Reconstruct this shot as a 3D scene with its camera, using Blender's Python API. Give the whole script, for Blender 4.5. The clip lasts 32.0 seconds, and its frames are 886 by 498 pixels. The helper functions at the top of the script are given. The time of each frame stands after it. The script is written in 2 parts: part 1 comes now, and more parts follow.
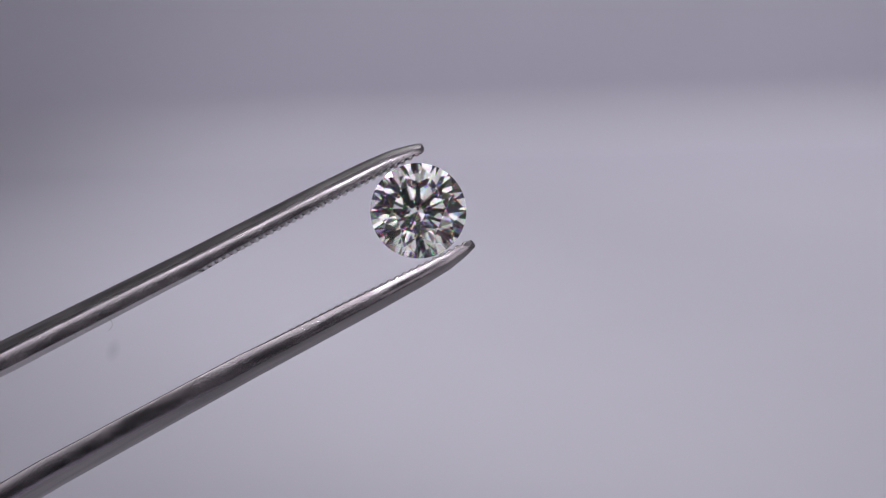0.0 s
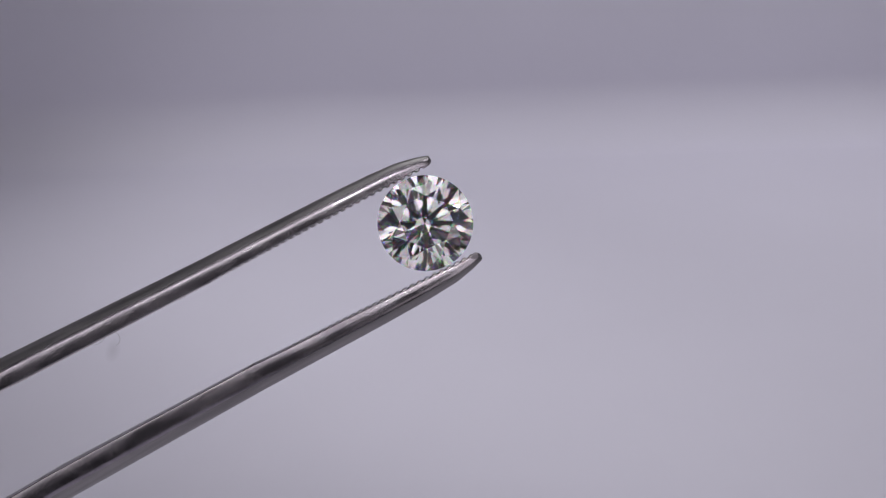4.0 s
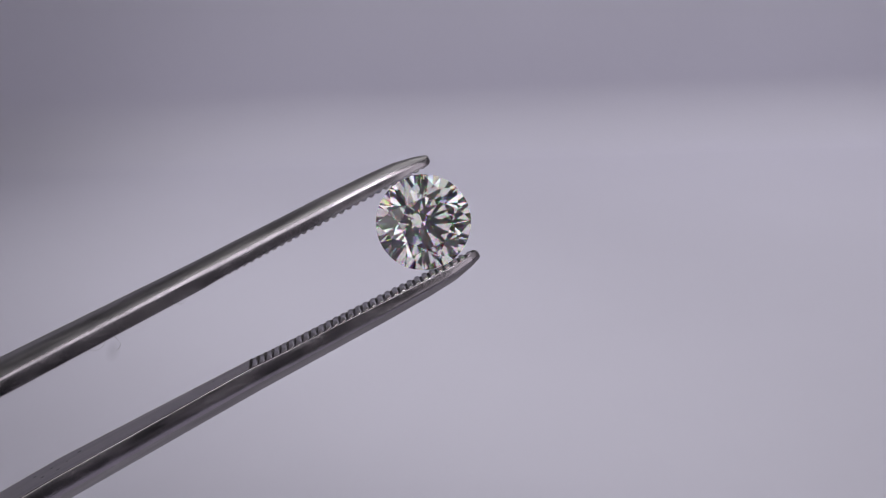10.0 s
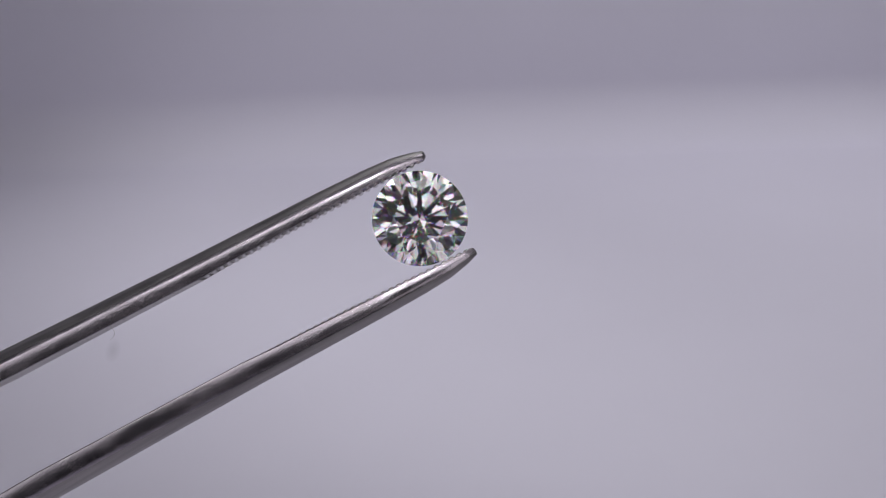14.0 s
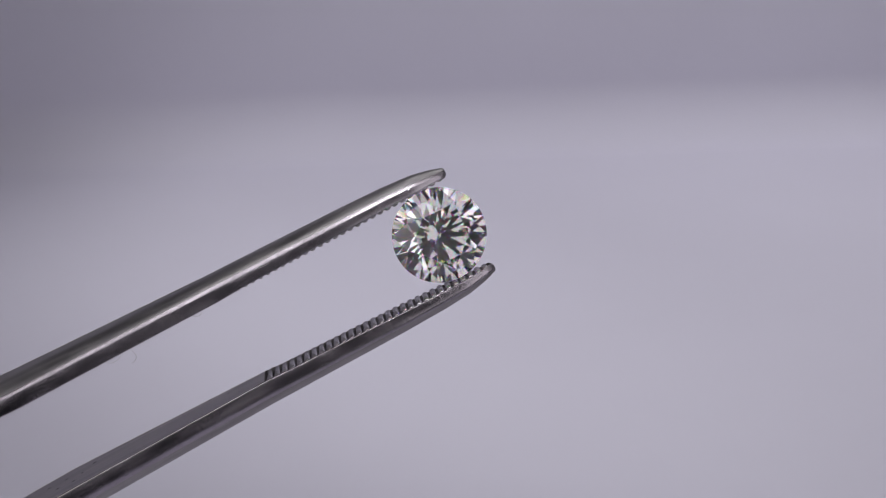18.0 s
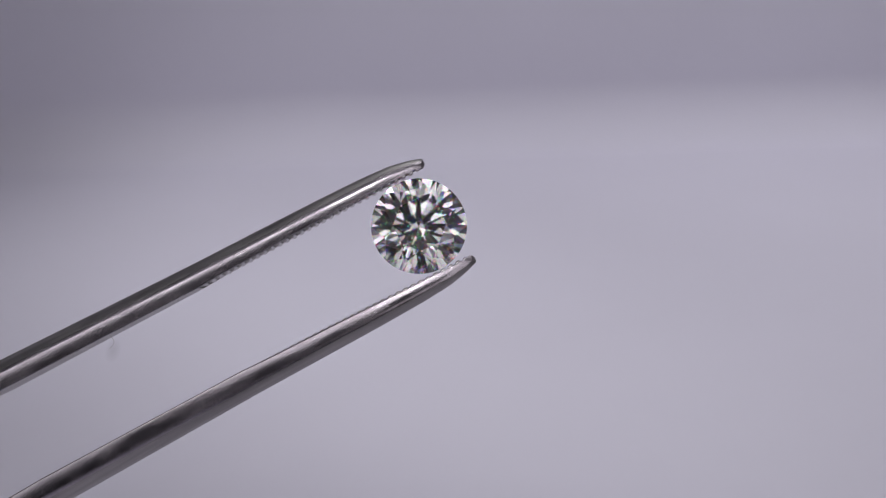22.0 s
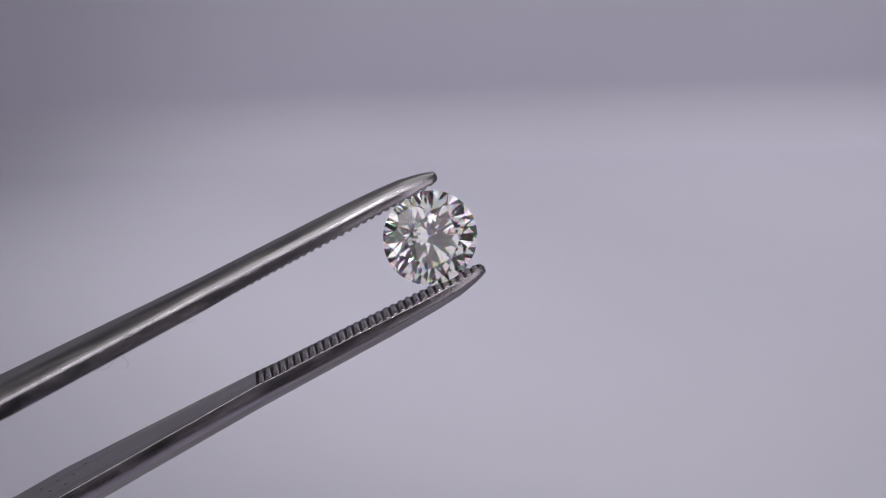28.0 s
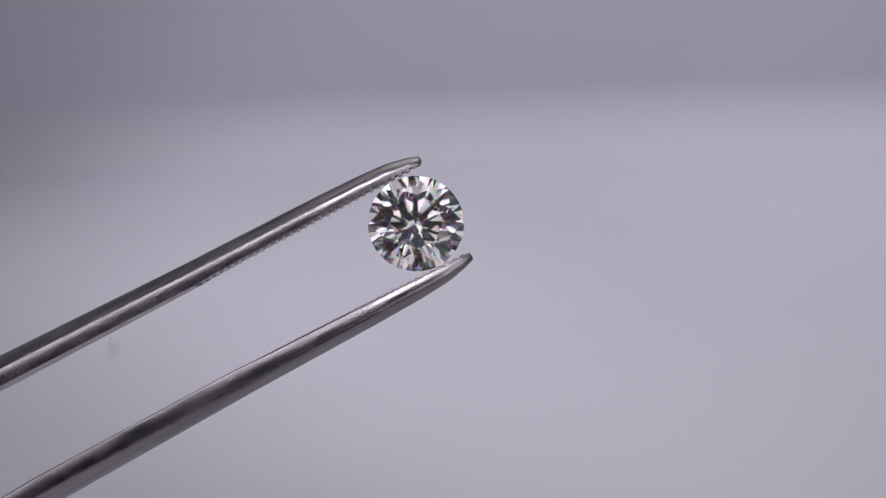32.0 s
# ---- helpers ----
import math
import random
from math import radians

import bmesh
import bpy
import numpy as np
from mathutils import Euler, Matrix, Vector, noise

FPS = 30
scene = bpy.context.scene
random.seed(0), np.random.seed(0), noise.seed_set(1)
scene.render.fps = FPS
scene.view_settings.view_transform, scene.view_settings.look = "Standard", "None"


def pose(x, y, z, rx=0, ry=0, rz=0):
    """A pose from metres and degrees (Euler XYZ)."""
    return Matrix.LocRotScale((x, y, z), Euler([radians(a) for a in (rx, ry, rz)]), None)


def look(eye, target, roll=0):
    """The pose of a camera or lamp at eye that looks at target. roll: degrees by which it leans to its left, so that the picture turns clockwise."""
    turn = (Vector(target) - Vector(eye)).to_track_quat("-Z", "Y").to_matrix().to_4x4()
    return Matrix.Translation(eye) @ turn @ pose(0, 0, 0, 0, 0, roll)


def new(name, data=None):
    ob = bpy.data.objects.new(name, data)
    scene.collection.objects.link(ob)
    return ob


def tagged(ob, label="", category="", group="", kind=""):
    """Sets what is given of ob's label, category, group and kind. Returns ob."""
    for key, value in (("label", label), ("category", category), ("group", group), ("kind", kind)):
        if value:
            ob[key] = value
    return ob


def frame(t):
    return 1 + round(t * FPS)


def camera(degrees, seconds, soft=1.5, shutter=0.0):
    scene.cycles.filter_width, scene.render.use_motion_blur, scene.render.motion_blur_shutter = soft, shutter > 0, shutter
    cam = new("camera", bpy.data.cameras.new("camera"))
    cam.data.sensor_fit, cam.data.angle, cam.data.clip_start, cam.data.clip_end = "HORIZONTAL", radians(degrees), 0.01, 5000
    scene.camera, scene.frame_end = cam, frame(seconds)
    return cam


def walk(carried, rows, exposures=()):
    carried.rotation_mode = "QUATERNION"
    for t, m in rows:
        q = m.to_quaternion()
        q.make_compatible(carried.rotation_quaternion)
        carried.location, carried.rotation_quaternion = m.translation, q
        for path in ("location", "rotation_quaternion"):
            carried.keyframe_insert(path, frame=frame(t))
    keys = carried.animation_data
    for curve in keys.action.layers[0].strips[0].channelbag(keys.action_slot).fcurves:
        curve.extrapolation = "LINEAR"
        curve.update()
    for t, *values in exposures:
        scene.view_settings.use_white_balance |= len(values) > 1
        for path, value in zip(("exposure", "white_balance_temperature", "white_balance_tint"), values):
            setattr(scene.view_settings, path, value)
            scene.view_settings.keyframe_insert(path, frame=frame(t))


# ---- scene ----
LENS, SECONDS, REACH = 30.0, 32.0, 0.11187      # degrees, seconds, metres from lens to the stone
cam = camera(LENS, SECONDS, soft=1.1)
STAND = pose(0, 0, 0.12, 70, 0, 0) @ pose(0, 0, REACH)
walk(cam, [(0.0, STAND), (SECONDS, STAND)])

# The tweezers in the fingers: seconds, millimetres right and up of the lens axis,
# degrees of lean in the picture plane and degrees of roll round their long axis.
HELD = [
    (0, -1.67, 2.59, 27.65, -1.1),
    (0.5, -1.11, 2.06, 27.61, 1.2),
    (0.8, -1.24, 1.52, 27.60, 1.5),
    (1, -1.17, 1.18, 27.59, 1.6),
    (1.3, -1.07, 0.87, 27.69, 5.5),
    (1.5, -1.52, 1.47, 27.75, 1.8),
    (1.8, -1.24, 1.45, 27.68, 1.5),
    (2, -1.02, 0.73, 27.64, 8.0),
    (2.3, -0.95, 0.71, 27.70, 8.5),
    (2.5, -1.25, 1.23, 27.74, 1.2),
    (2.8, -1.45, 1.70, 27.72, -3.0),
    (3, -1.32, 1.60, 27.70, -2.5),
    (3.3, -0.84, 1.43, 27.69, 3.0),
    (3.5, -1.17, 1.67, 27.69, 1.7),
    (5.5, -1.22, 1.86, 27.92, 2.0),
    (5.8, -1.75, 2.71, 27.87, -3.0),
    (6, -1.44, 2.76, 27.83, -2.0),
    (6.3, -0.95, 1.97, 27.81, 4.0),
    (6.5, -1.03, 2.10, 27.79, 2.0),
    (6.8, -0.87, 1.67, 27.77, 9.0),
    (7, -0.87, 1.45, 27.76, 12.0),
    (7.3, -0.83, 1.52, 27.86, 13.0),
    (7.5, -0.93, 1.50, 27.92, 14.0),
    (7.8, -0.98, 1.98, 27.85, 8.5),
    (8, -1.00, 2.16, 27.80, 2.0),
    (8.3, -1.17, 2.76, 27.70, -1.0),
    (8.5, -1.04, 1.81, 27.64, -4.5),
    (8.8, -1.00, 1.95, 27.63, -4.0),
    (9, -0.83, 1.86, 27.62, -1.0),
    (9.3, -1.27, 2.89, 27.82, 1.0),
    (9.5, -1.67, 3.34, 27.96, 0.5),
    (9.8, -1.48, 2.57, 27.92, 7.0),
    (10, -1.31, 1.81, 27.89, 10.9),
    (10.3, -1.38, 1.98, 27.78, 13.0),
    (10.5, -1.25, 1.61, 27.70, 14.8),
    (10.8, -1.52, 2.29, 27.90, 13.0),
    (11, -1.66, 2.43, 28.03, 8.8),
    (11.3, -1.32, 2.34, 27.89, 7.0),
    (11.5, -1.47, 1.95, 27.79, 2.2),
    (11.8, -1.39, 2.03, 27.73, 1.0),
    (12, -1.53, 2.25, 27.69, -0.5),
    (12.3, -1.07, 1.65, 27.68, 5.0),
    (12.5, -1.11, 1.42, 27.68, 8.5),
    (12.8, -1.00, 1.18, 27.74, 14.0),
    (13, -0.93, 1.09, 27.78, 17.9),
    (13.3, -0.89, 1.11, 27.73, 15.0),
    (13.5, -1.29, 1.82, 27.69, 10.9),
    (13.8, -1.23, 1.91, 27.78, 2.0),
    (14, -1.56, 2.07, 27.84, -1.0),
    (14.3, -1.31, 2.12, 27.75, 0.0),
    (14.5, -1.13, 1.70, 27.69, 5.0),
    (16.5, -1.71, 1.99, 27.69, -13.1),
    (16.8, -0.88, 1.39, 27.56, -3.0),
    (17, -0.81, 1.36, 27.48, -0.5),
    (17.3, -0.71, 1.65, 27.56, 1.0),
    (17.5, -0.15, 0.90, 27.62, 1.0),
    (17.8, -0.10, 1.03, 27.69, 5.0),
    (18, -0.24, 0.95, 27.73, 11.5),
    (18.3, -0.22, 0.68, 27.84, 13.5),
    (18.5, -0.60, 1.50, 27.91, 12.0),
    (18.8, -0.83, 1.77, 27.76, 5.0),
    (19, -0.64, 1.06, 27.66, 1.0),
    (19.3, -0.74, 1.23, 27.72, 0.0),
    (19.5, -0.86, 1.07, 27.76, 2.0),
    (19.8, -0.63, 0.75, 27.83, 10.0),
    (20, -0.67, 0.42, 27.87, 14.1),
    (20.3, -0.94, 1.10, 27.82, 8.0),
    (20.5, -1.14, 0.96, 27.78, 1.0),
    (20.8, -1.23, 1.27, 27.85, 0.0),
    (21, -1.37, 1.30, 27.89, -2.2),
    (21.3, -1.59, 1.67, 27.96, -8.0),
    (21.5, -1.55, 1.44, 28.00, -5.0),
    (21.8, -0.98, 0.86, 28.01, 2.0),
    (22, -1.62, 1.55, 28.01, -1.2),
    (22.3, -1.85, 1.96, 27.97, -7.0),
    (22.5, -1.46, 1.73, 27.94, -3.0),
    (22.8, -1.30, 1.52, 27.87, 2.0),
    (23, -1.46, 1.35, 27.82, 2.0),
    (23.3, -1.32, 1.17, 27.96, 9.0),
    (23.5, -1.59, 1.22, 28.05, 12.2),
    (23.8, -1.64, 1.67, 27.99, 2.0),
    (24, -1.59, 1.57, 27.95, -2.0),
    (24.3, -2.13, 2.23, 27.94, -7.0),
    (24.5, -1.92, 2.02, 27.94, -8.2),
    (24.8, -1.48, 1.70, 27.87, 4.0),
    (25, -1.39, 1.75, 27.82, 7.4),
    (25.3, -1.29, 1.67, 27.87, 11.0),
    (25.5, -1.36, 1.72, 27.90, 10.9),
    (27.5, -1.15, 1.59, 27.82, 10.9),
    (28, -0.86, 0.76, 27.82, 16.3),
    (28.3, -0.46, 0.38, 27.90, 16.0),
    (28.5, -0.85, 0.46, 27.95, 16.5),
    (28.8, -0.99, 0.79, 27.79, 14.0),
    (29, -1.06, 0.92, 27.68, 10.9),
    (29.3, -1.34, 1.39, 27.77, 4.0),
    (29.5, -1.51, 1.43, 27.83, 0.0),
    (29.8, -1.07, 0.68, 27.73, 6.0),
    (30, -1.07, 0.72, 27.66, 7.6),
    (30.3, -0.91, 0.55, 27.75, 10.0),
    (30.5, -0.77, -0.06, 27.81, 15.4),
    (31, -0.76, -0.09, 27.83, 19.3),
    (31.3, -1.28, 1.21, 27.90, 9.0),
    (31.5, -1.27, 1.01, 27.95, 7.0),
    (32, -1.83, 1.72, 27.96, -1.0),
]


def held(t, right, up, lean, roll):
    return STAND @ pose(right / 1000, up / 1000, -REACH) @ pose(0, 0, 0, 0, 0, lean) @ pose(0, 0, 0, roll, 0, 0)


# ---- world and lights ----
world = bpy.data.worlds.new("dim_room")
scene.world = world
world.use_nodes = True
world.node_tree.nodes["Background"].inputs[0].default_value = (0.8, 0.82, 1.0, 1)
world.node_tree.nodes["Background"].inputs[1].default_value = 0.02
scene.view_settings.exposure = 0.0
scene.cycles.max_bounces, scene.cycles.glossy_bounces, scene.cycles.transmission_bounces = 24, 16, 20


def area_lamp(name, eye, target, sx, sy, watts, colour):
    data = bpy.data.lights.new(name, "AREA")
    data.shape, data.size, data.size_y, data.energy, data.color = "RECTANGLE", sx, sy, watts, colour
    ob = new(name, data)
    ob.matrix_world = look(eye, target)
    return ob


LIGHT, PANEL = (0.945, 0.93, 0.96), (0.97, 0.92, 0.985)
# Two unseen fill lamps in place of pale, lit surroundings beside the lens.
lamp_1 = area_lamp("right_fill_light", (0.155, -0.185, 0.165), (0.0, 0.0, 0.12), 0.17, 0.27, 0.090, PANEL)
lamp_2 = area_lamp("left_fill_light", (-0.155, -0.185, 0.165), (0.0, 0.0, 0.12), 0.17, 0.27, 0.074, PANEL)
lamp_3 = area_lamp("top_softbox_light", (-0.035, -0.148, 0.308), (0.0, 0.0, 0.12), 0.22, 0.085, 0.076, PANEL)
# Small unseen lamp added to give the stone its sparkle.
lamp_4 = area_lamp("sparkle_light", (-0.028, -0.146, 0.304), (0.0, 0.0, 0.12), 0.009, 0.009, 0.03, LIGHT)
# Unseen fill lamp added to brighten the back wall and the jaws' backs.
lamp_5 = area_lamp("rear_fill_light", (0.07, 0.13, 0.58), (0.09, 0.43, 0.20), 0.40, 0.30, 0.54, LIGHT)
lamp_5.data.spread = radians(150)


def spot_lamp(name, eye, target, watts, cone, blend):
    data = bpy.data.lights.new(name, "SPOT")
    data.energy, data.color, data.spot_size, data.spot_blend, data.shadow_soft_size = watts, LIGHT, radians(cone), blend, 0.02
    new(name, data).matrix_world = look(eye, target)


# Two added, unseen spots: one pools light on the backdrop, one fills lower left.
spot_lamp("backdrop_fill_spot", (0.13, 0.33, 0.57), (0.12, 0.36, 0.0), 4.2, 54, 0.6)
spot_lamp("backdrop_fill_spot", (-0.08, 0.21, 0.57), (-0.12, 0.16, 0.0), 1.6, 52, 0.8)


# ---- materials ----
def material(name):
    m = bpy.data.materials.new(name)
    m.use_nodes = True
    nt = m.node_tree
    return m, nt, nt.nodes["Principled BSDF"]


def link(nt, a, b):
    nt.links.new(a, b)


def node(nt, kind, **values):
    n = nt.nodes.new(kind)
    for key, value in values.items():
        n.inputs[key.replace("_", " ")].default_value = value
    return n


def ramp(nt, source, stops):
    r = nt.nodes.new("ShaderNodeValToRGB")
    while len(r.color_ramp.elements) < len(stops):
        r.color_ramp.elements.new(0.5)
    for e, (at, c) in zip(r.color_ramp.elements, stops):
        e.position, e.color = at, (c if len(c) == 4 else (*c, 1))
    link(nt, source, r.inputs[0])
    return r


def grey(v, tint=(1, 1, 1)):
    return (v * tint[0], v * tint[1], v * tint[2])


def steel(name, base, rough, streak, grit, seed, tint=(1.0, 0.96, 0.975), dents=0.0, sheen=0.4):
    """Worn stainless steel: long drawn streaks, fine grit, dents and fingered patches."""
    m, nt, b = material(name)
    co = nt.nodes.new("ShaderNodeTexCoord")

    def noise_at(scale, turn=0.0, detail=3.0):
        mp = nt.nodes.new("ShaderNodeMapping")
        mp.inputs["Scale"].default_value = scale
        mp.inputs["Location"].default_value = (seed, seed * 2, seed * 3)
        mp.inputs["Rotation"].default_value = (0, 0, radians(turn))
        link(nt, co.outputs["Object"], mp.inputs[0])
        n = node(nt, "ShaderNodeTexNoise", Scale=1.0, Detail=detail)
        link(nt, mp.outputs[0], n.inputs["Vector"])
        return n.outputs[0]

    def bump(height, strength, distance, before=None):
        n = node(nt, "ShaderNodeBump", Strength=strength, Distance=distance)
        link(nt, height, n.inputs["Height"])
        if before:
            link(nt, before, n.inputs["Normal"])
        return n.outputs[0]
    patch = noise_at((150, 1100, 1100), 0, 4.0)
    tone = ramp(nt, patch, [(0.3, grey(base * 0.86, tint)), (0.7, grey(base * 1.1, tint))])
    drawn = ramp(nt, noise_at((12, 2600, 2600), 0, 3.0), [(0.40, grey(1 - 0.8 * streak)), (0.58, (1, 1, 1))])
    lines = nt.nodes.new("ShaderNodeMix")
    lines.data_type, lines.blend_type = "RGBA", "MULTIPLY"
    lines.inputs["Factor"].default_value = 1.0
    link(nt, tone.outputs[0], lines.inputs["A"])
    link(nt, drawn.outputs[0], lines.inputs["B"])
    link(nt, lines.outputs["Result"], b.inputs["Base Color"])
    b.inputs["Metallic"].default_value = 1.0
    b.inputs["Specular Tint"].default_value = (sheen, sheen, sheen, 1)
    rr = ramp(nt, patch, [(0.35, grey(rough * 0.75)), (0.7, grey(rough * 1.3))])
    link(nt, rr.outputs[0], b.inputs["Roughness"])
    nrm = bump(noise_at((25, 2600, 2600)), streak, 0.00006)
    nrm = bump(noise_at((90, 9000, 9000)), streak * 0.7, 0.00003, nrm)
    nrm = bump(noise_at((9000, 9000, 9000), 0, 2.0), grit, 0.00004, nrm)
    if dents:
        pits = ramp(nt, noise_at((8200, 9000, 9000), 0, 2.0), [(0.36, (0, 0, 0)), (0.50, (1, 1, 1))])
        where = ramp(nt, noise_at((420, 800, 800), 0, 3.0), [(0.40, grey(0.25)), (0.62, (1, 1, 1))])
        worn = nt.nodes.new("ShaderNodeMath")
        worn.operation = "MULTIPLY"
        link(nt, pits.outputs[0], worn.inputs[0])
        link(nt, where.outputs[0], worn.inputs[1])
        nrm = bump(worn.outputs[0], dents, 0.000032, nrm)
    link(nt, nrm, b.inputs["Normal"])
    return m


STEEL = steel("drawn_steel", 0.52, 0.38, 0.16, 0.05, 3, (1.0, 0.968, 0.96), sheen=0.85)
STEEL_FLAT = steel("milled_steel", 0.70, 0.48, 0.12, 0.2, 31, sheen=0.95)
STEEL_SIDE = steel("tumbled_steel", 0.60, 0.22, 0.05, 0.17, 11, (1.0, 0.93, 1.0), 0.27)
STEEL_RIDGE = steel("cut_steel", 0.58, 0.25, 0.1, 0.2, 23, sheen=0.8)
# Darker base colour holds the shade that lies between the ridges.
STEEL_GROOVE = steel("shaded_groove_steel", 0.22, 0.55, 0.1, 0.3, 41)


def paper():
    m, nt, b = material("lilac_sweep_paper")
    co = nt.nodes.new("ShaderNodeTexCoord")
    n1 = node(nt, "ShaderNodeTexNoise", Scale=9.0, Detail=3.0)
    link(nt, co.outputs["Object"], n1.inputs["Vector"])
    tone = ramp(nt, n1.outputs[0], [(0.3, (0.704, 0.688, 0.784)), (0.7, (0.732, 0.716, 0.816))])
    away = nt.nodes.new("ShaderNodeMapping")
    away.inputs["Location"].default_value = (0.0469 * 500, -0.2664 * 130, 0)
    away.inputs["Scale"].default_value = (500, 130, 1)
    link(nt, co.outputs["Object"], away.inputs[0])
    far = nt.nodes.new("ShaderNodeVectorMath")
    far.operation = "LENGTH"
    link(nt, away.outputs[0], far.inputs[0])
    smudge = ramp(nt, far.outputs["Value"], [(0.15, (0.86, 0.86, 0.86)), (1.0, (1, 1, 1))])
    both = nt.nodes.new("ShaderNodeMix")
    both.data_type, both.blend_type = "RGBA", "MULTIPLY"
    both.inputs["Factor"].default_value = 1.0
    link(nt, tone.outputs[0], both.inputs["A"])
    link(nt, smudge.outputs[0], both.inputs["B"])
    link(nt, both.outputs["Result"], b.inputs["Base Color"])
    n2 = node(nt, "ShaderNodeTexNoise", Scale=900.0, Detail=2.0)
    link(nt, co.outputs["Object"], n2.inputs["Vector"])
    bp = node(nt, "ShaderNodeBump", Strength=0.05, Distance=0.0003)
    link(nt, n2.outputs[0], bp.inputs["Height"])
    link(nt, bp.outputs[0], b.inputs["Normal"])
    b.inputs["Roughness"].default_value = 0.85
    b.inputs["Specular IOR Level"].default_value = 0.2
    return m


def plain(name, colour, rough=0.8):
    m, nt, b = material(name)
    co = nt.nodes.new("ShaderNodeTexCoord")
    n1 = node(nt, "ShaderNodeTexNoise", Scale=40.0, Detail=4.0)
    link(nt, co.outputs["Object"], n1.inputs["Vector"])
    tone = ramp(nt, n1.outputs[0], [(0.3, grey(0.93, colour)), (0.7, grey(1.05, colour))])
    link(nt, tone.outputs[0], b.inputs["Base Color"])
    b.inputs["Roughness"].default_value = rough
    return m


def gem():
    """Clear stone with a diamond's index and a little fire: an index of its own for each colour."""
    m, nt, b = material("colourless_diamond")
    nt.nodes.remove(b)
    out = nt.nodes["Material Output"]

    def glass(colour, ior):
        g = nt.nodes.new("ShaderNodeBsdfGlass")
        g.inputs["Color"].default_value, g.inputs["IOR"].default_value, g.inputs["Roughness"].default_value = colour, ior, 0.0
        return g.outputs[0]

    def either(a, b, share):
        n = nt.nodes.new("ShaderNodeMixShader")
        n.inputs[0].default_value = share
        link(nt, a, n.inputs[1])
        link(nt, b, n.inputs[2])
        return n.outputs[0]
    red, green, blue = glass((1.56, 0.72, 0.72, 1), 2.406), glass((0.72, 1.56, 0.72, 1), 2.418), glass((0.72, 0.72, 1.56, 1), 2.436)
    link(nt, either(either(red, green, 0.5), blue, 1 / 3), out.inputs["Surface"])
    return m


PAPER, CLOTH = paper(), plain("grey_tent_cloth", (0.62, 0.615, 0.595))
# Darker copy of the tent cloth: the left side's shade is in its colour.
GREY = plain("shaded_tent_cloth", (0.22, 0.215, 0.225))
DARK = plain("dark_room_paint", (0.05, 0.05, 0.055))
# For an added panel that stands in for the camera's dark reflection.
LENS_DARK = plain("dark_grey_lens_panel", (0.11, 0.11, 0.11))
GEM = gem()
LINT = plain("pale_lint", (0.45, 0.43, 0.44), 0.9)
GRIME = plain("dark_grime", (0.05, 0.045, 0.045), 0.6)


# ---- mesh helpers ----
def mesh_of(name, bm, mat, smooth=False):
    bmesh.ops.recalc_face_normals(bm, faces=bm.faces[:])
    me = bpy.data.meshes.new(name)
    bm.to_mesh(me)
    bm.free()
    for m in (mat if isinstance(mat, (list, tuple)) else [mat]):
        me.materials.append(m)
    if smooth:
        for p in me.polygons:
            p.use_smooth = True
    return me


def part(name, bm, mat, parent=None, label="", smooth=False):
    ob = new(name, mesh_of(name, bm, mat, smooth))
    ob.parent = parent
    return tagged(ob, label)


def slab(x0, x1, y0, y1, z0, z1):
    bm = bmesh.new()
    bmesh.ops.create_cube(bm, size=1.0, matrix=Matrix.LocRotScale(((x0 + x1) / 2, (y0 + y1) / 2, (z0 + z1) / 2), None, (x1 - x0, y1 - y0, z1 - z0)))
    return bm


# ---- the place: a sweep of paper in an assumed, unseen light tent ----
BACK, FOLD, TURNED = 0.432, 0.02, 7.0


def sweep():
    bm = bmesh.new()
    line = [(-0.14, 0.0)] + [(BACK - FOLD + FOLD * math.sin(a), FOLD - FOLD * math.cos(a)) for a in np.linspace(0, math.pi / 2, 17)] + [(BACK, 0.56)]
    rows = []
    for x in np.linspace(-0.42, 0.50, 24):
        rows.append([bm.verts.new((x, y, z)) for y, z in line] + [bm.verts.new((x, y + (0.004 if z > FOLD else 0), z - 0.004)) for y, z in reversed(line)])
    for a, b in zip(rows, rows[1:]):
        for i in range(len(a)):
            j = (i + 1) % len(a)
            bm.faces.new((a[i], a[j], b[j], b[i]))
    bm.faces.new(rows[0])
    bm.faces.new(rows[-1])
    return bm


paper_sweep = part("backdrop", sweep(), PAPER, smooth=True)
paper_sweep.matrix_world = pose(0, 0, 0, 0, 0, TURNED)
tagged(paper_sweep, "pale lilac-grey paper sweep, floor curving up into the back", "backdrop", kind="structure")
# Unseen tent added to bounce light; dark floor and left side hold it back.
for nm, box in (("wall_left", (-0.46, -0.45, -0.34, 0.62, -0.01, 0.60)), ("wall_right", (0.52, 0.53, -0.34, 0.62, -0.01, 0.60)),
                ("ceiling", (-0.46, 0.53, -0.34, 0.62, 0.60, 0.61)), ("floor", (-0.46, 0.53, -0.34, 0.62, -0.03, -0.02))):
    tagged(part(nm, slab(*box), {"wall_left": GREY, "floor": DARK}.get(nm, CLOTH)), "unseen side of an assumed light tent, added to close the scene", "wall", kind="structure")
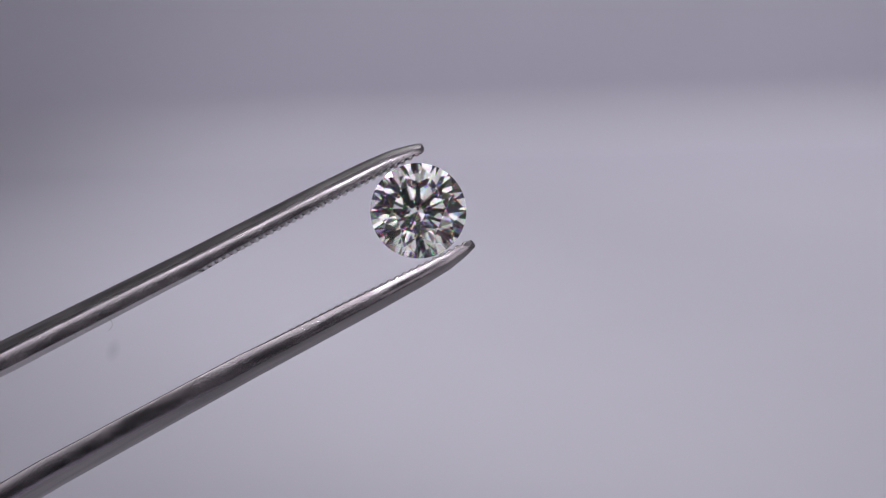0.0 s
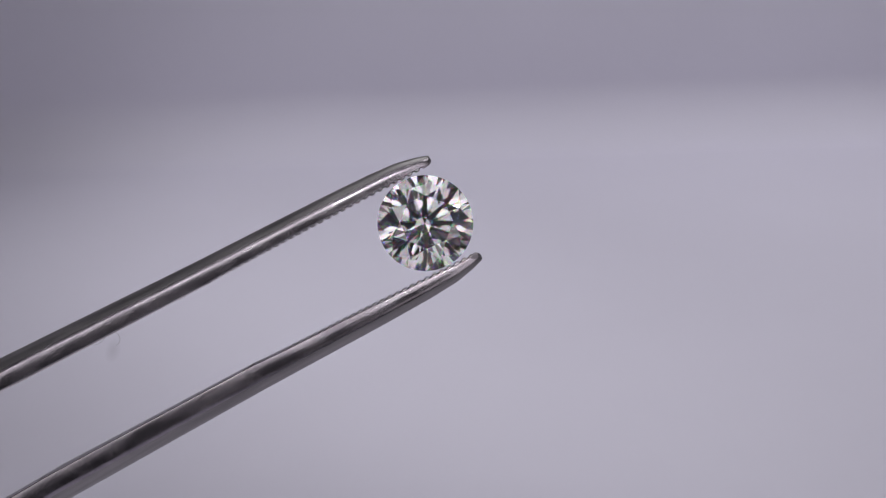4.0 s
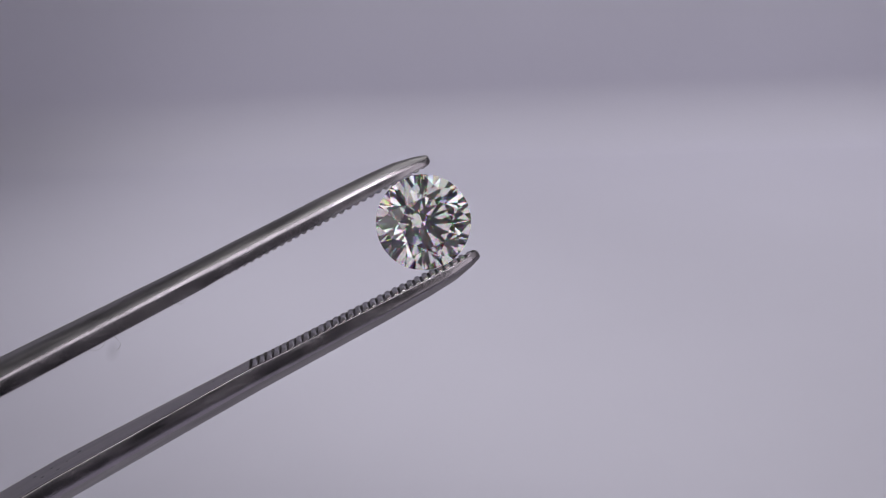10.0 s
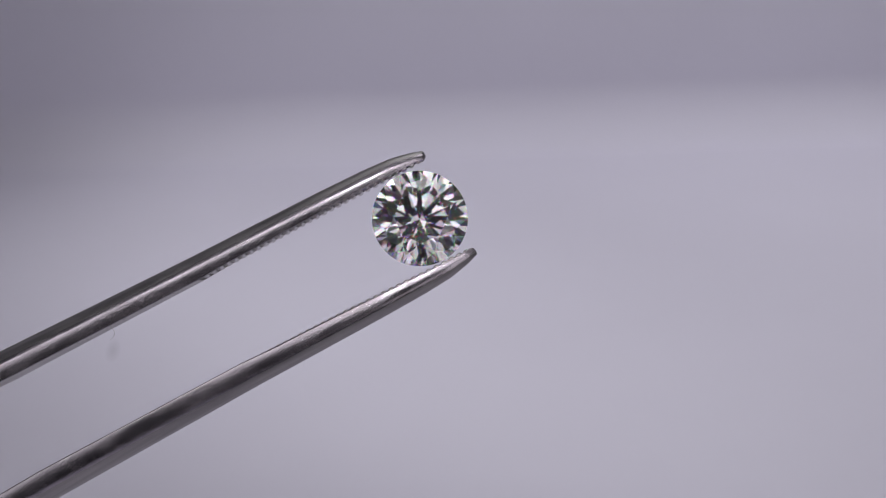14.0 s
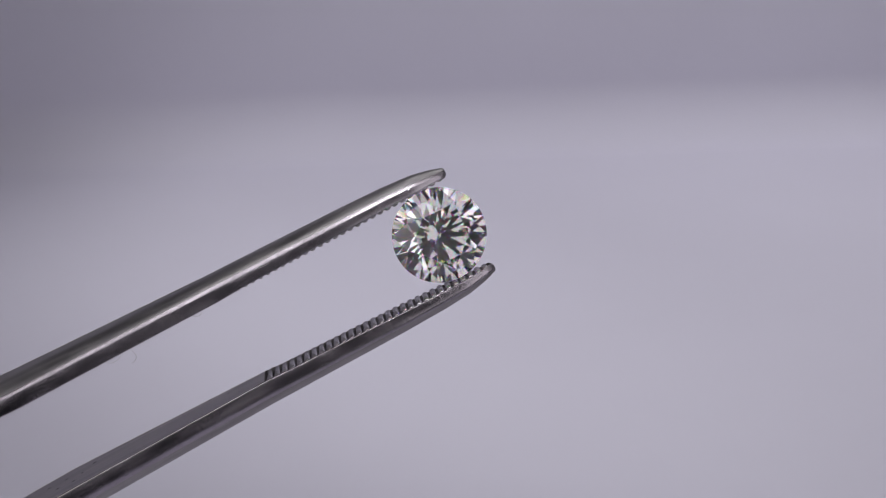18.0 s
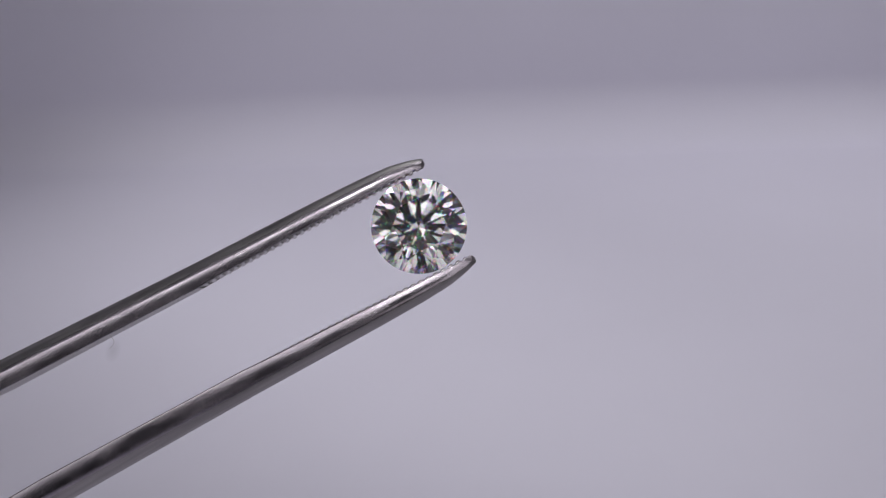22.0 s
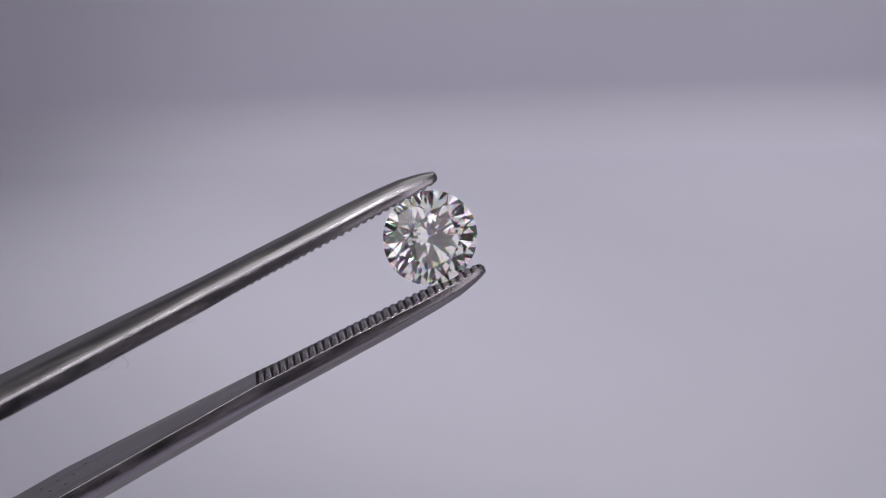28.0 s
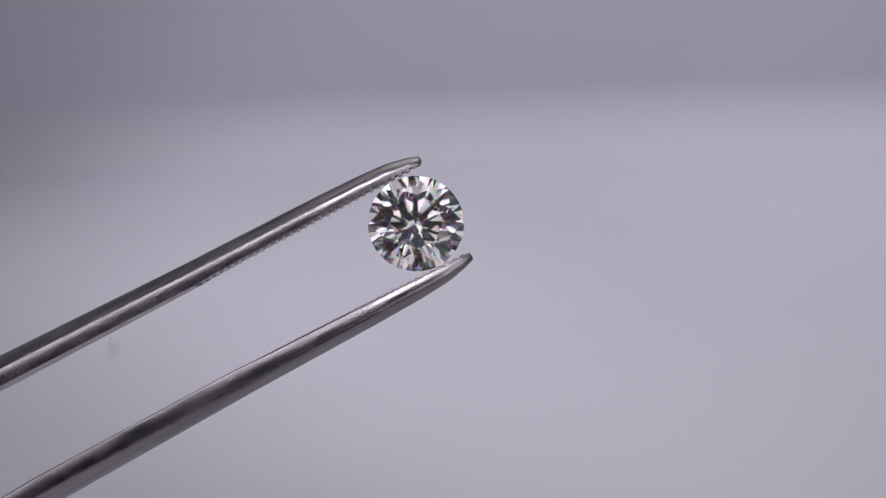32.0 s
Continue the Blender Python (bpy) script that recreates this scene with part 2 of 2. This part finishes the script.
# Added, unseen front: its dark middle panels give stone and steel dark reflections.
for nm, box in (("wall_front_1", (0.08, 0.52, -0.29, -0.28, -0.02, 0.60)), ("wall_front_2", (-0.08, 0.08, -0.29, -0.28, 0.36, 0.60)), ("wall_front_3", (-0.08, 0.08, -0.29, -0.28, -0.02, 0.08)),
                ("wall_front_4", (-0.08, 0.08, -0.30, -0.29, 0.07, 0.37)), ("wall_front_5", (-0.46, -0.08, -0.29, -0.28, -0.02, 0.60))):
    tagged(part(nm, slab(*box), {"wall_front_3": DARK, "wall_front_4": LENS_DARK}.get(nm, CLOTH)), "unseen front panel round the lens, added to shape reflections", "wall", kind="structure")
for nm, box in (("wall_south", (-1.3, 1.3, -1.22, -1.2, -0.8, 1.4)), ("wall_east", (1.3, 1.32, -1.2, 1.0, -0.8, 1.4)), ("wall_west", (-1.32, -1.3, -1.2, 1.0, -0.8, 1.4)),
                ("wall_north", (-1.3, 1.3, 1.0, 1.02, -0.8, 1.4)), ("wall_top", (-1.3, 1.3, -1.2, 1.0, 1.4, 1.42)), ("ground", (-1.3, 1.3, -1.2, 1.0, -0.82, -0.8))):
    tagged(part(nm, slab(*box), DARK), "dark painted wall of the room around the tent", "wall", kind="structure")


# ---- the tweezers ----
MM = 0.001
RIDGES, PITCH, FIRST = 30, 0.565, 1.72          # count, millimetres, millimetres past the stone's middle


def lerp(x, table):
    xs = [p[0] for p in table]
    return float(np.interp(x, xs, [p[1] for p in table]))


# millimetres along the arm (0 beside the stone, tip ahead): inner face, outer face, half width
INNER = ((-140, 0.0), (-125, 1.2), (-90, 4.4), (-55, 4.3), (-30, 3.24), (-15, 3.16), (-3, 3.27), (1.6, 3.27), (2.1, 3.36), (2.25, 3.46), (2.32, 3.58))
OUTER = ((-140, 2.2), (-125, 3.4), (-90, 7.0), (-55, 6.7), (-30, 5.29), (-15, 4.90), (-5.4, 4.77), (-2, 4.67), (0.1, 4.52), (1.5, 4.22), (2.0, 4.05), (2.2, 3.99), (2.28, 3.94), (2.32, 3.85))
WIDE = ((-140, 3.6), (-90, 4.2), (-55, 3.7), (-30, 2.69), (-15, 1.53), (-5, 1.32), (0, 0.98), (1.2, 0.76), (1.75, 0.62), (2.1, 0.44), (2.25, 0.3), (2.32, 0.14))
EDGE = ((-60, 0.14), (-19, 0.11), (-9, 0.10), (0, 0.10), (1.4, 0.1), (1.75, 0.08), (2.15, 0.05), (2.32, 0.015))      # radius of the worn inner edges
CUT = ((-15.0, 0.0), (-14.9, 0.25), (1.8, 0.25), (2.0, 0.03), (2.18, 0.0))      # depth of the serrated stretch below the face
LIP = ((-15.0, 0.0), (-13, 0.09), (-5, 0.16), (1.6, 0.17), (2.0, 0.0))      # how far the edge beside the serrations is worn down
SHOULDER = 0.58      # height of the side face, as a share of the thickness


def inner(x, side):
    """The inner face's distance from the middle: the upper jaw is a little thinner behind, the lower one thicker."""
    return lerp(x, INNER) + lerp(x, ((-60, 0.06), (-15, 0.05), (-3, 0.0)) if side > 0 else ((-60, -0.09), (-15, -0.13), (-8, -0.12), (-3, -0.06), (0, 0.0)))


def half_section(x, side, back=False):
    """Half of a jaw's section from its inner edge over the pitted side and the shoulder to the crown's middle: y, z, material."""
    yi, yo, w, b = inner(x, side), lerp(x, OUTER), lerp(x, WIDE), lerp(x, EDGE)
    thick = yo - yi
    low, ys, s = yi + lerp(x, LIP) * (1.0 if side > 0 else 0.85), yi + (0.74 if back else SHOULDER) * thick, 0.16 * min(w, 0.5 * thick) + 0.02
    span = 0.5 * SHOULDER * thick
    belly = lerp(x, ((-40, 1.05), (-18, 1.1), (-9, 1.0)) if side > 0 else ((-40, 0.6), (-19, 0.7), (-11, 1.4), (2, 1.6)))
    wide = lambda y: w - 0.19 / span * (y - yi - belly * span) ** 2
    line = [(low + b * (1 - math.cos(a)), wide(low + b) - b * (1 - math.sin(a)), 1) for a in np.linspace(0, math.pi / 2, 5)]
    y0, rim = ys - s, wide(ys)
    z1 = rim - 1.3 * s
    y1 = ys + (yo - ys) * (1 - (z1 / rim) ** 3.4)
    line += [(y, wide(y), 1) for y in (low + b + (y0 - low - b) * k for k in (0.33, 0.67))]
    for k in np.linspace(0, 1, 7):
        line.append(((1 - k) ** 2 * y0 + 2 * k * (1 - k) * ys + k * k * y1, (1 - k) ** 2 * wide(y0) + 2 * k * (1 - k) * rim + k * k * z1, 1 if k < 0.8 else 0))
    for k in np.linspace(1, 0, 9)[1:]:
        line.append((ys + (yo - ys) * (1 - (k * z1 / rim) ** 3.4), k * z1, 0))
    return line


def arm_mesh(side):
    """A long tapering jaw: flat inside, pitted flat sides, crowned back, blunt rounded tip."""
    bm = bmesh.new()
    stations = list(np.linspace(-140, -30, 45)) + list(np.linspace(-29, -15.6, 26)) + [-15.0, -14.9] + list(np.linspace(-14.5, -2, 26)) + [-1.5, -1, -0.5, 0, 0.4, 0.8, 1.1, 1.4, 1.6, 1.75, 1.9, 2.0, 2.1, 2.2, 2.25, 2.29, 2.32]
    rings = []
    for x in stations:
        half = half_section(x, side)
        floor_y, rim = inner(x, side) + lerp(x, CUT), half[0][1]
        far = half_section(x, side, True)
        ring = half + [(y, -z, m) for y, z, m in reversed(far[:-1])]
        ring += [(floor_y, z, 2) for z in (0.02 - far[0][1], -0.5 * rim, 0.0, 0.5 * rim, rim - 0.02)]
        rings.append([(bm.verts.new((x * MM, side * y * MM, z * MM)), m) for y, z, m in ring])
    m = len(rings[0])
    for x, a, b in zip(stations, rings, rings[1:]):
        for i in range(m):
            j = (i + 1) % m
            f = bm.faces.new((a[i][0], a[j][0], b[j][0], b[i][0]))
            f.material_index = max(a[i][1], a[j][1]) if 2 in (a[i][1], a[j][1]) else min(a[i][1], a[j][1])
            f.smooth = f.material_index < 2
            if f.material_index == 2 and x > -15.01:
                f.material_index = 3
    bm.faces.new([v for v, _ in rings[0]])
    bm.faces.new([v for v, _ in rings[-1]])
    return bm


def ridge_mesh(w0, w1):
    """One cut ridge across the jaw, rounded on top."""
    bm = bmesh.new()
    prof = [(-0.25, 0.09), (-0.22, -0.03), (-0.14, -0.12), (0.0, -0.155), (0.14, -0.12), (0.22, -0.03), (0.25, 0.09)]
    rows = []
    for z, s in ((-1.0, 0.05), (-0.985, 0.45), (-0.96, 0.8), (-0.91, 1.0), (0.0, 1.0), (0.91, 1.0), (0.96, 0.8), (0.985, 0.45), (1.0, 0.05)):
        rows.append([bm.verts.new((x * MM, (0.09 + (y - 0.09) * s) * MM, z * (w0 + (w1 - w0) * (x + 0.27) / 0.54) * MM)) for x, y in prof])
    for a, b in zip(rows, rows[1:]):
        for i in range(len(prof) - 1):
            bm.faces.new((a[i], a[i + 1], b[i + 1], b[i])).smooth = True
    bm.faces.new(rows[0])
    bm.faces.new(rows[-1])
    return bm


tweezers = tagged(new("tweezers"), "worn stainless steel gem tweezers with serrated tips, gripping a diamond", "tweezers")
for side in (1, -1):
    arm = part("arm", arm_mesh(side), [STEEL, STEEL_SIDE, STEEL_FLAT, STEEL_GROOVE], tweezers)
    for i in range(RIDGES):
        x = FIRST - PITCH * i
        w0, w1 = half_section(x - 0.27, side)[0][1] + 0.07, half_section(x + 0.27, side)[0][1] + 0.07
        r = part("ridge", ridge_mesh(w0, w1), STEEL_RIDGE, arm)
        r.matrix_local = pose(x * MM, side * (inner(x, side) + 0.165) * MM, 0) @ Matrix.Diagonal((1, side, 1, 1))
part("heel", slab(-0.148, -0.128, -0.0032, 0.0032, -0.0036, 0.0036), STEEL, tweezers, "welded steel heel")


# ---- the stone ----
def brilliant(radius):
    """A round brilliant: table, 8 kites, 8 stars, 16 upper halves, 8 mains, 16 lower halves, thin girdle."""
    table, crown, pavilion, girdle = 0.552, math.tan(radians(34.6)), math.tan(radians(40.73)), 0.05
    up, low = girdle / 2, -girdle / 2
    at = lambda deg, r, z: Vector((r * math.cos(radians(deg)), r * math.sin(radians(deg)), z))
    h = up + (1 - table) * crown
    ra = (1 + table * math.cos(radians(22.5))) / 2
    za = up + (1 - ra * math.cos(radians(22.5))) * crown
    rc = 0.175
    zc = low - (1 - rc * math.cos(radians(22.5))) * pavilion
    planes = [(Vector((0, 0, h)), Vector((0, 0, 1)))]

    def add(a, b, c):
        nrm = (b - a).cross(c - a).normalized()
        planes.append((a, nrm if nrm.dot(a) > 0 else -nrm))
    for k in range(8):
        d = 45 * k
        add(at(d, 1, up), at(d, table, h), at(d + 22.5, ra, za))
        add(at(d, table, h), at(d + 45, table, h), at(d + 22.5, ra, za))
        add(at(d, 1, up), at(d + 22.5, 1, up), at(d + 22.5, ra, za))
        add(at(d, 1, up), at(d - 22.5, 1, up), at(d - 22.5, ra, za))
        add(at(d, 1, low), at(d, 0, low - pavilion), at(d + 22.5, rc, zc))
        add(at(d, 1, low), at(d + 22.5, 1, low), at(d + 22.5, rc, zc))
        add(at(d, 1, low), at(d - 22.5, 1, low), at(d - 22.5, rc, zc))
    bm = bmesh.new()
    bmesh.ops.create_cone(bm, cap_ends=True, cap_tris=False, segments=128, radius1=1, radius2=1, depth=3)
    for co, nrm in planes:
        cut = bmesh.ops.bisect_plane(bm, geom=bm.verts[:] + bm.edges[:] + bm.faces[:], dist=1e-6, plane_co=co, plane_no=nrm, clear_outer=True)
        edges = [e for e in bm.edges if e.is_boundary]
        if edges:
            bmesh.ops.holes_fill(bm, edges=edges, sides=0)
    bmesh.ops.remove_doubles(bm, verts=bm.verts[:], dist=1e-4)
    bmesh.ops.scale(bm, vec=(radius,) * 3, verts=bm.verts[:])
    bmesh.ops.recalc_face_normals(bm, faces=bm.faces[:])
    return bm


STONE = pose(0, 0, 0, 4.0, 4.5, 63.4)
diamond = tagged(new("diamond"), "round brilliant cut colourless diamond gripped between tweezer tips", "diamond")
whole = brilliant(3.25 * MM)
for nm, low, high in (("table", 0.999, 1.1), ("crown", 0.2, 0.999), ("girdle", -0.2, 0.2), ("pavilion", -1.1, -0.2)):
    piece = whole.copy()
    bmesh.ops.delete(piece, geom=[f for f in piece.faces if not low < f.normal.z <= high], context="FACES")
    shell = bpy.data.meshes.new(nm)
    piece.to_mesh(shell)
    piece.free()
    shell.materials.append(GEM)
    new(nm, shell).parent = diamond
whole.free()

# ---- small marks on the tweezers ----
def lint(points, radius, parent):
    curve = bpy.data.curves.new("lint_path", "CURVE")
    curve.dimensions, curve.bevel_depth, curve.bevel_resolution = "3D", radius * MM, 1
    line = curve.splines.new("POLY")
    line.points.add(len(points) - 1)
    for p, q in zip(line.points, points):
        p.co = (q[0] * MM, q[1] * MM, q[2] * MM, 1)
    holder = new("lint_path", curve)
    me = bpy.data.meshes.new_from_object(holder)
    bpy.data.objects.remove(holder)
    me.materials.clear()
    me.materials.append(LINT)
    ob = new("lint_fibre", me)
    ob.parent = parent
    return tagged(ob, "pale lint fibre caught on the steel edge")


lint([(-21.6, 3.3, 2.05), (-21.5, 3.05, 2.1), (-21.45, 2.8, 2.12), (-21.5, 2.6, 2.12), (-21.7, 2.45, 2.1), (-21.95, 2.4, 2.05)], 0.011, tweezers)
lint([(-23.4, 3.25, 2.1), (-23.2, 3.08, 2.15), (-22.9, 3.02, 2.17), (-22.6, 3.06, 2.16), (-22.3, 3.2, 2.12)], 0.009, tweezers)
lint([(-17.0, 3.3, 1.8), (-16.8, 3.12, 1.86), (-16.5, 3.08, 1.88), (-16.3, 3.2, 1.84)], 0.009, tweezers)


def fleck(x, z, size, side):
    bm = bmesh.new()
    rng = random.Random(int(x * 100))
    rim = [(math.cos(a) * size * rng.uniform(0.6, 1.3) * 1.4, math.sin(a) * size * rng.uniform(0.6, 1.2)) for a in np.linspace(0, 2 * math.pi, 9)[:-1]]
    base = [bm.verts.new((u * MM, 0, v * MM)) for u, v in rim]
    top = [bm.verts.new((u * 0.6 * MM, 0.012 * MM, v * 0.6 * MM)) for u, v in rim]
    for i in range(8):
        bm.faces.new((base[i], base[(i + 1) % 8], top[(i + 1) % 8], top[i]))
    bm.faces.new(top)
    bm.faces.new(base)
    ob = part("speck", bm, GRIME, tweezers, "dark speck of dirt")
    ob.matrix_local = pose(x * MM, side * (inner(x, side) - 0.001) * MM, z * MM) @ Matrix.Diagonal((1, -side, 1, 1))


for x, z, size in ((-19.3, -1.5, 0.10), (-17.8, -0.6, 0.07), (-16.9, 0.5, 0.05), (-22.4, 0.9, 0.06), (-28.3, -1.2, 0.12), (-29.1, -0.2, 0.10), (-29.6, 0.8, 0.13), (-30.4, -0.7, 0.09), (-30.9, 0.4, 0.12), (-31.8, -1.1, 0.10)):
    fleck(x, z, size, -1)
for x, z, size in ((-18.4, 0.7, 0.08), (-20.6, 1.3, 0.09), (-24.1, 1.5, 0.07)):
    fleck(x, z, size, 1)


def motions():
    walk(tweezers, [(r[0], held(*r)) for r in HELD])
    walk(diamond, [(r[0], held(*r) @ STONE) for r in HELD])


motions()
